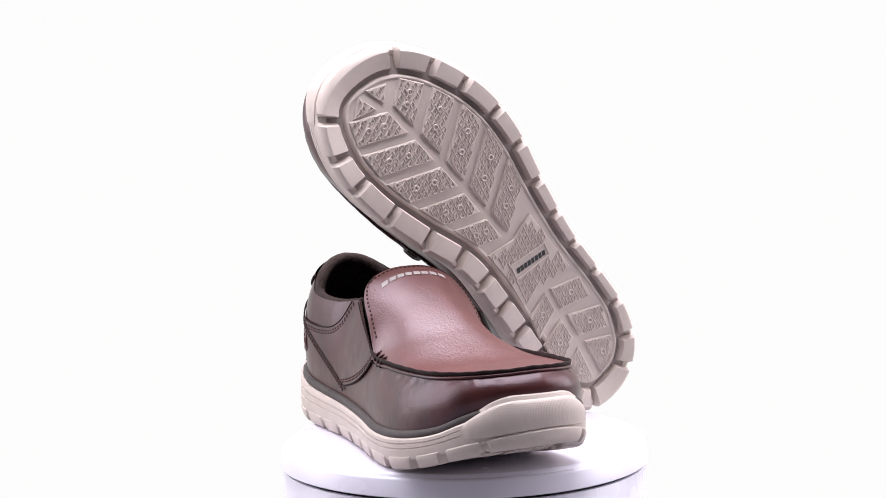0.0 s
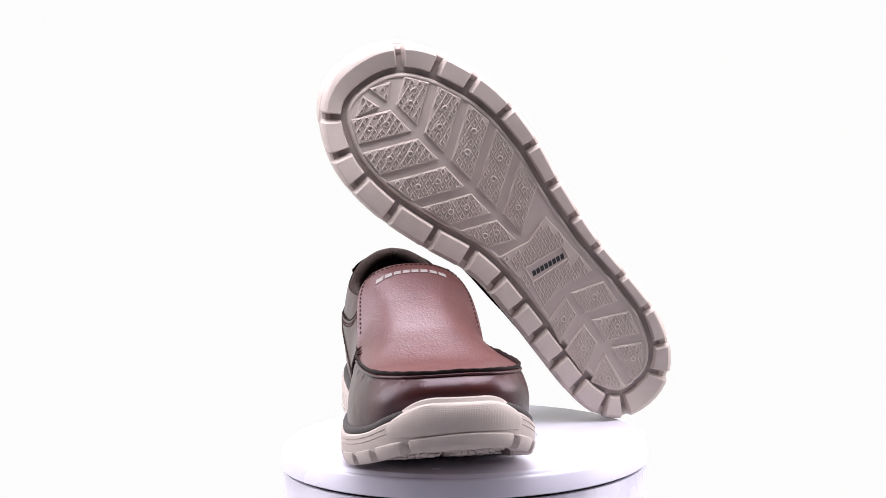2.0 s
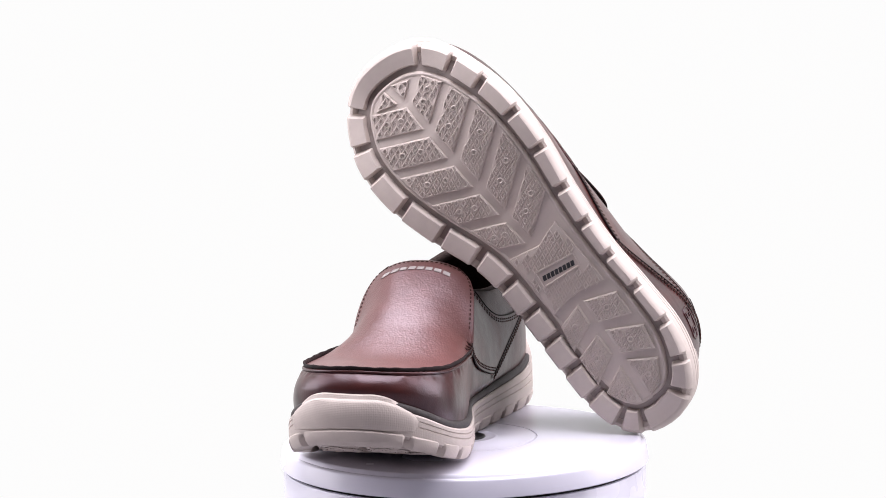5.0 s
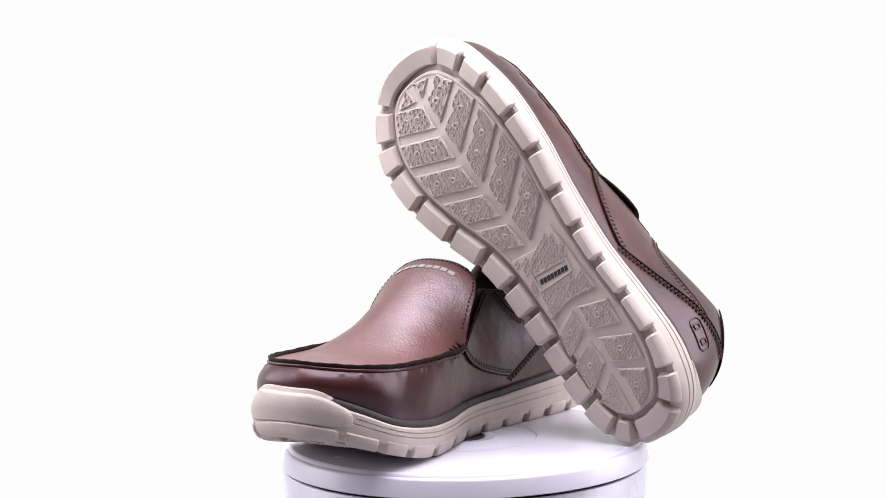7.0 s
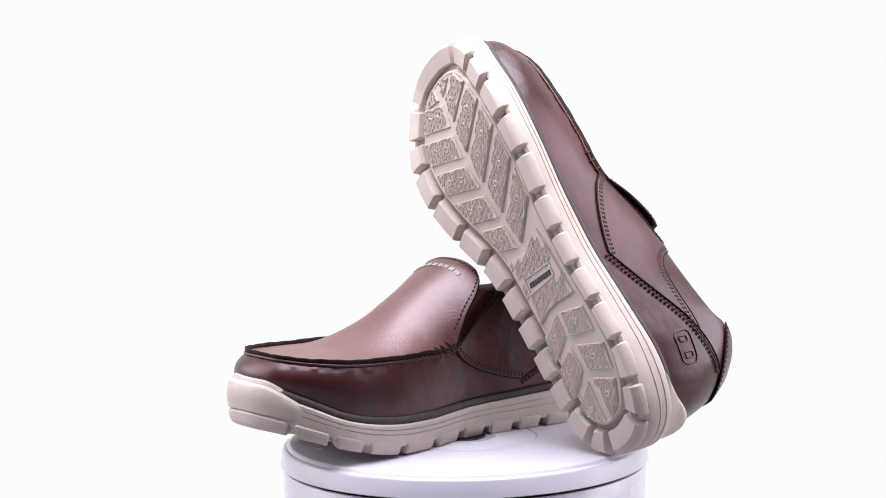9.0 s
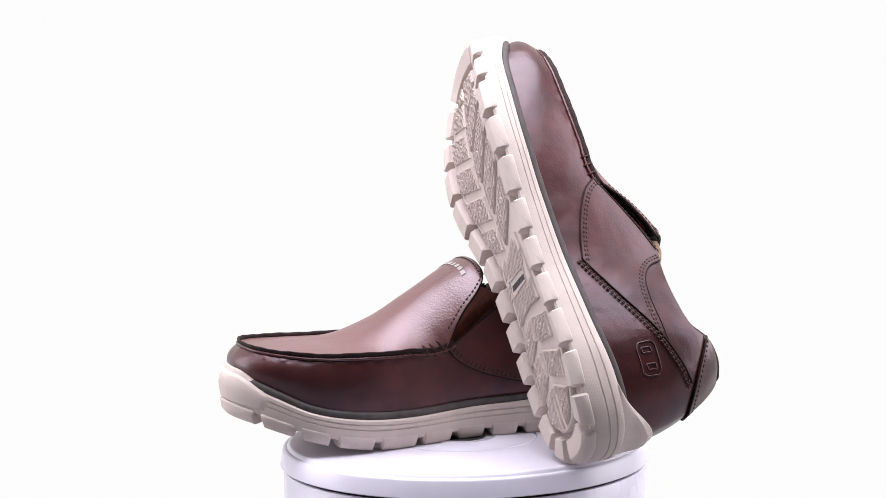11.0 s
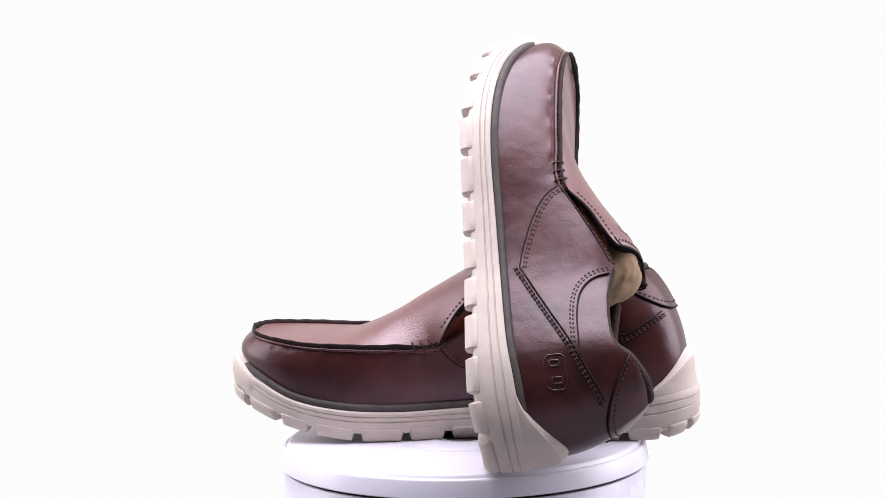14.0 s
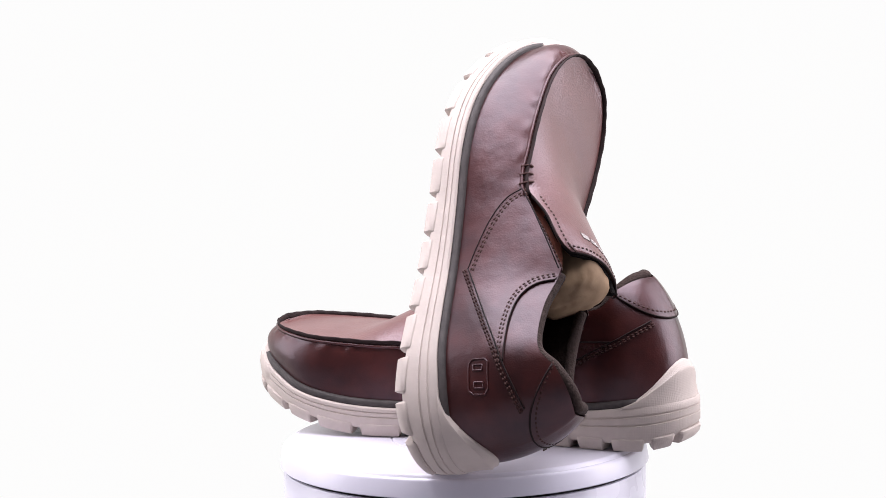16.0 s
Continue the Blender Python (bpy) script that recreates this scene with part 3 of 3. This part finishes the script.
    fn = unit(np.concatenate([vamp(t_side[6:], np.full(30, .94), .003), vamp(np.full(20, 8.14), np.linspace(.94, -.94, 20), .003), vamp(t_side[:5:-1], np.full(30, -.94), .003)]) - fl_in)
    sv, sf = stitch_data(fl_in, fn, .0026, .0009, .0007, .0008)
    piece("flap_stitching", sv, sf, THREAD, vp, "dark stitching", kind="stuff")
    # unlettered pale mark on the flap
    for i in range(8):
        u0 = .60 - i * .158
        c = []
        for du, dt in ((-.070, .0), (.050, .0), (.064, -.20), (-.056, -.20)):
            c.append((7.66 + dt - .12 * u0 * u0, u0 + du))
        top = vamp(np.array([q[0] for q in c]), np.array([q[1] for q in c]), .0016)
        bot = vamp(np.array([q[0] for q in c]), np.array([q[1] for q in c]), .0004)
        piece("mark_bar", np.concatenate([top, bot]), [(0, 1, 2, 3), (4, 5, 6, 7), (0, 1, 5, 4), (1, 2, 6, 5), (2, 3, 7, 6), (3, 0, 4, 7)], PRINT, vp, smooth=False)
    # raised seam lip round the toe
    s = np.linspace(-6.15, 6.15, 150)
    kk, ss = 12 - np.abs(s), np.where(s >= 0, 1, -1)
    sm = top_edge(kk, ss)
    d = plan_out(kk, ss)
    nrm = unit(np.concatenate([d * .35, np.ones((150, 1))], 1))
    lip = sm + nrm * (.0020 + .0003 * np.sin(s * 9.0) * np.sin(s * 4.3 + 1))[:, None]
    tv, tf = tube_data(lip, nrm, .0007, .0020, 8)
    lp = piece("seam_lip", tv, tf, EDGE, None, "raised dark leather lip of the toe seam")
    low = wall(kk, ss, np.full(150, .955), .0006)
    tv, tf = tube_data(low, wall_normal(kk, ss, np.full(150, .955)), .0011, .0011, 6)
    piece("seam_cord", tv, tf, LEATHER, lp)
    sv, sf = stitch_data(wall(kk, ss, np.full(150, .975), .0010), wall_normal(kk, ss, np.full(150, .975)), .0022, .0009, .0008, .0020, .6)
    piece("seam_stitching", sv, sf, THREAD, lp, "dark stitching", kind="stuff")

    # --- elastic gores, side panels, seams on both sides ---
    lo_rows = [(.043, .0750), (.060, .0665), (.080, .0555), (.100, .0450), (.1155, .0368), (.128, .0395), (.150, .0465), (.166, .0550), (.1745, .0630)]
    hi_rows = [(.043, .0755), (.060, .0735), (.075, .0730), (.090, .0745), (.100, .0785), (.107, .0850), (.1115, .0935), (.1150, .0955), (.121, .0962), (.140, .0860), (.160, .0745), (.1745, .0658)]
    for side in (1, -1):
        t = np.linspace(6.02, 8.0, 24)
        fe = vamp(t, np.full(24, float(side)))
        ke = np.interp(t, (6, 8.0), (5.95, 4.65))
        te = top_edge(ke, np.full(24, side))
        wv = np.linspace(0, 1, 6)
        gore = np.array([fe * (1 - q) + te * q - np.array([0, side * .0035 * (1 + math.sin(math.pi * q)), .001]) for q in wv])
        piece("elastic_gore", gore.reshape(-1, 3), grid_faces(6, 24), ELASTIC, None, "ribbed brown elastic gusset")
        # laced ties at the end of the toe seam
        for kt in (6.12, 6.32, 6.52):
            a0 = wall(np.array([kt]), np.array([side]), np.array([.90]), .0006)[0]
            a2 = vamp(np.array([12 - kt]), np.array([.93 * side]), .0006)[0]
            a1 = top_edge(np.array([kt]), np.array([side]))[0] + np.array([0, side * .0008, .0034])
            pth = smooth_line([tuple(a0), tuple(a1), tuple(a2)], 9)
            tv, tf = tube_data(pth, np.tile([0.0, side * .6, .8], (9, 1)), .0008, .0008, 6)
            piece("tie", tv, tf, THREAD, lp, "dark lacing thread")
        # saddle panel
        px = np.concatenate([np.linspace(.044, .105, 30), np.linspace(.107, .124, 14), np.linspace(.127, .1742, 22)])
        lo, hi = spline(lo_rows, px), np.interp(px, [r[0] for r in hi_rows], [r[1] for r in hi_rows])
        q = np.linspace(0, 1, 14)[:, None]
        zz = lo[None] * (1 - q) + hi[None] * q
        kk, v2 = on_wall(np.broadcast_to(px, zz.shape), zz, side)
        pan = wall(kk, side, v2, .0012)
        sp = piece("saddle_panel", pan.reshape(-1, 3), grid_faces(14, len(px)), LEATHER, upper, "brown leather saddle panel")
        # seams: stitch rows, and dark edge cords that mostly stand in for fold shade
        front = [(.1748, .0640), (.166, .0550), (.150, .0465), (.130, .0400), (.1155, .0368)]
        diag = [(.1155, .0368), (.100, .0450), (.080, .0555), (.060, .0665), (.043, .0752), (.033, .0810), (.0260, .0850), (.0220, .0875)]
        coll = [(.1120, .0945), (.1070, .0850), (.100, .0785), (.090, .0745), (.075, .0730), (.060, .0735), (.0460, .0742)]
        gtop = [(.1742, .0645), (.160, .0735), (.140, .0850), (.121, .0950)]
        for line, shift in ((front, -.0028), (diag, .0026), (coll, .0030), (gtop, -.0026)):
            ln = smooth_line(line, 50)
            kk, v2 = on_wall(ln[:, 0], ln[:, 1], side)
            pp, nn = wall(kk, side, v2, .0010), wall_normal(kk, side, v2)
            tv, tf = tube_data(pp, nn, .0006, .0007, 6)
            cord = piece("seam_edge", tv, tf, EDGE, upper, "dark cord along the panel edge, mostly painted fold shade")
            dd = unit(np.gradient(ln, axis=0))
            for mul in (.85, 1.45):
                off = ln + np.stack([-dd[:, 1], dd[:, 0]], 1) * shift * mul
                kk, v2 = on_wall(off[:, 0], off[:, 1], side)
                sv, sf = stitch_data(wall(kk, side, v2, .0011), wall_normal(kk, side, v2), .0026, .0009, .0007, .0008)
                piece("stitching", sv, sf, THREAD, upper, "dark stitching", kind="stuff")
        if side in stamp_sides:
            # embossed rounded badge
            frame_line = [(-.0105, -.0030), (-.0085, -.0060), (.0075, -.0072), (.0105, -.0050), (.0108, .0035), (.0085, .0060), (-.0070, .0072), (-.0105, .0052), (-.0105, -.0030)]
            slots = [[(.0070, -.0040), (.0070, .0022), (.0035, .0026), (.0035, -.0036), (.0070, -.0040)], [(-.0035, -.0026), (-.0035, .0036), (-.0070, .0040), (-.0070, -.0022), (-.0035, -.0026)]]
            for line in [frame_line] + slots:
                ln = resample(np.array(line) + np.array([.037, .0580]), .0008)
                kk, v2 = on_wall(ln[:, 0], ln[:, 1], side)
                tv, tf = tube_data(wall(kk, side, v2, .0001), wall_normal(kk, side, v2), .0006, .0007, 6)
                piece("badge_outline", tv, tf, LEATHER, upper, "embossed badge outline")

    # --- heel tab ---
    s = np.linspace(12 - 2.15, 12 + 2.15, 70)
    kk, ss = split_loop(s)
    lowv = .995 - .40 * np.clip(1 - (np.abs(s - 12) / 2.15) ** 2.6, 0, 1) ** .8
    q = np.linspace(0, 1, 12)[:, None]
    v2 = lowv[None] * (1 - q) + 1.0 * q
    hp = wall(np.broadcast_to(kk, v2.shape), np.broadcast_to(ss, v2.shape), v2, .0013)
    ht = piece("heel_tab", hp.reshape(-1, 3), grid_faces(12, 70), LEATHER, upper, "brown leather heel tab")
    # dark cord along the tab's edge, mostly standing in for the fold's shade
    tv, tf = tube_data(wall(kk, ss, lowv, .0011), wall_normal(kk, ss, lowv), .0007, .0008, 6)
    piece("heel_tab_edge", tv, tf, EDGE, upper, "dark cord along the panel edge, mostly painted fold shade")
    sv, sf = stitch_data(wall(kk, ss, np.minimum(1, lowv + .05), .0012), wall_normal(kk, ss, np.minimum(1, lowv + .05)), .0026, .0009, .0007, .0008)
    piece("stitching", sv, sf, THREAD, upper, "dark stitching", kind="stuff")

    # --- rubber toe bumper and heel cup ---
    def guard(pname, centre, half, crest, steep, plabel, low=0):
        s = np.linspace(centre - half, centre + half, 90)
        kk, ss = split_loop(s)
        xx, yy = plan(kk, ss)
        a = np.clip((half - np.abs(s - centre)) / half, 0, 1)
        rise = np.clip(a / steep, 0, 1)
        rise = rise * rise * (3 - 2 * rise)
        rim = spline(WALL_TOP, xx) - .004
        lowz = ground_z(xx) + .0075 + .0065 * np.clip(np.abs(s - centre) / half, 0, 1) ** 2.5 if low else rim + .0032
        foot = spline(WALL_TOP, xx) - .001 if low else lowz + .0006
        topz = foot + (crest - foot) * rise
        swell = .0022 * np.exp(-(kk / 1.7) ** 2)
        sink = -.0030 * np.clip(1 - a / (.22 if low else .10), 0, 1)
        base = ring(kk, ss, (.0012 if low else .0014) + swell + sink, 0)
        rows = []
        full = np.clip(a / .75, 0, 1)
        full = full * full * (3 - 2 * full)
        for t, o, puff in ((0, -.0010, .0016), (.04, .0002, .0018), (.22, .0006, .0020), (.42, .0009, .0021), (.6, .0010, .0020), (.76, .0010, .0017), (.82, .0008, .0013), (.86, -.0002, .0006), (.96, -.0010, .0002), (.99, -.0017, -.0004), (1.0, -.003, -.003)):
            o = o + (puff * full if low else 0)
            z = lowz + (topz - lowz) * t
            # follow the upper at that height
            zb = spline(WALL_TOP, xx) + .0035
            ztop = top_edge(kk, ss)[:, 2]
            g = np.clip((z - zb) / (ztop - zb), 0, .98)
            v3 = 1 - (1 - g) ** (1 / 1.2)
            p = wall(kk, ss, v3)
            d = plan_out(kk, ss)
            skin = p[:, :2] + d * (.0022 + o + swell * .5 + sink)[:, None]
            flat = base[:, :2] + d * (o + 0 * kk)[:, None]
            mixw = np.clip((z - rim) / .012, 0, 1)[:, None]
            rows.append(np.concatenate([flat * (1 - mixw) + skin * mixw, z[:, None]], 1))
        return piece(pname, np.concatenate(rows), grid_faces(len(rows), 90), TREAD, None, plabel, crease=35)
    guard("toe_bumper", 0.15, 2.25, .0592, .76, "beige rubber toe bumper", 1)
    guard("heel_cup", 12.3, 2.6, .0605, 1.0, "beige rubber heel cup")
    return shoe


left_shoe = make_shoe("slip_on_shoe", "brown leather slip-on shoe leaning on its mate, sole outwards", 1, (1,),
                      [(4, .244, .0668), (5, .213, .0745), (6, .190, .0865), (7.2, .160, .1045), (8.0, .1475, .1120), (8.3, .1425, .1145)],
                      [(6, .176, .0410, .0660), (7, .1580, .0365, .0830), (7.8, .1425, .0325, .0925), (8.15, .1370, .0285, .0970), (8.3, .1350, .0240, .1005)], -.015, .014)
right_shoe = make_shoe("slip_on_shoe", "brown leather slip-on shoe standing flat on the turntable", -1, (1,),
                       [(4, .244, .0690), (5, .213, .0815), (6, .190, .0952), (7.2, .1590, .1130), (8.0, .1470, .1190), (8.3, .1425, .1204)],
                       [(6, .176, .0410, .0660), (7, .1635, .0390, .0880), (7.8, .1500, .0350, .1030), (8.15, .1445, .0300, .1100), (8.3, .1425, .0245, .1145)])


def make_paper():
    bm = bmesh.new()
    bmesh.ops.create_icosphere(bm, subdivisions=5, radius=1)
    for v in bm.verts:
        p = v.co.copy()
        w = (abs(p.x) ** 3.4 + abs(p.y) ** 3.4 + abs(p.z) ** 3.4) ** (-1 / 3.4)
        w *= 1.0 + .03 * noise.noise(p * 1.3) + .05 * abs(noise.noise(p * 2.4 + Vector((3, 1, 7)))) - .03 * abs(noise.noise(p * 5.0))
        v.co = Vector((p.x * .030 * w, p.y * .0210 * w, p.z * .0265 * w))
    me = bpy.data.meshes.new("paper_stuffing")
    bm.to_mesh(me)
    bm.free()
    me.materials.append(KRAFT)
    for f in me.polygons:
        f.use_smooth = True
    return tagged(new("paper_stuffing", me), "crumpled tan kraft paper stuffed into the leaning shoe", "packing paper")


paper = make_paper()

# where each thing stands on the plate
LEAN = Matrix(((-0.5807, 0.6633, -0.4721, 0.1235), (-0.3735, 0.2983, 0.8783, 0.0899), (0.7234, 0.6864, 0.0745, 0.0222), (0, 0, 0, 1))) @ pose(.02, 0, 0, 0, 0, .8) @ pose(-.02, 0, 0)
FLAT = pose(-0.1062, 0.1249, 0.0003, 0, 0, -61.73)


def motions():
    steps = [i * .5 for i in range(33)]
    for thing, start in ((left_shoe, LEAN), (right_shoe, FLAT), (paper, LEAN @ pose(.1435, -.0080, .0815, 0, 28, 0))):
        walk(thing, [(t, pose(0, 0, 0, 0, 0, TURN * t) @ start) for t in steps])
    walk(plate, [(t, pose(0, 0, LIFT, 0, 0, TURN * t)) for t in steps])


motions()
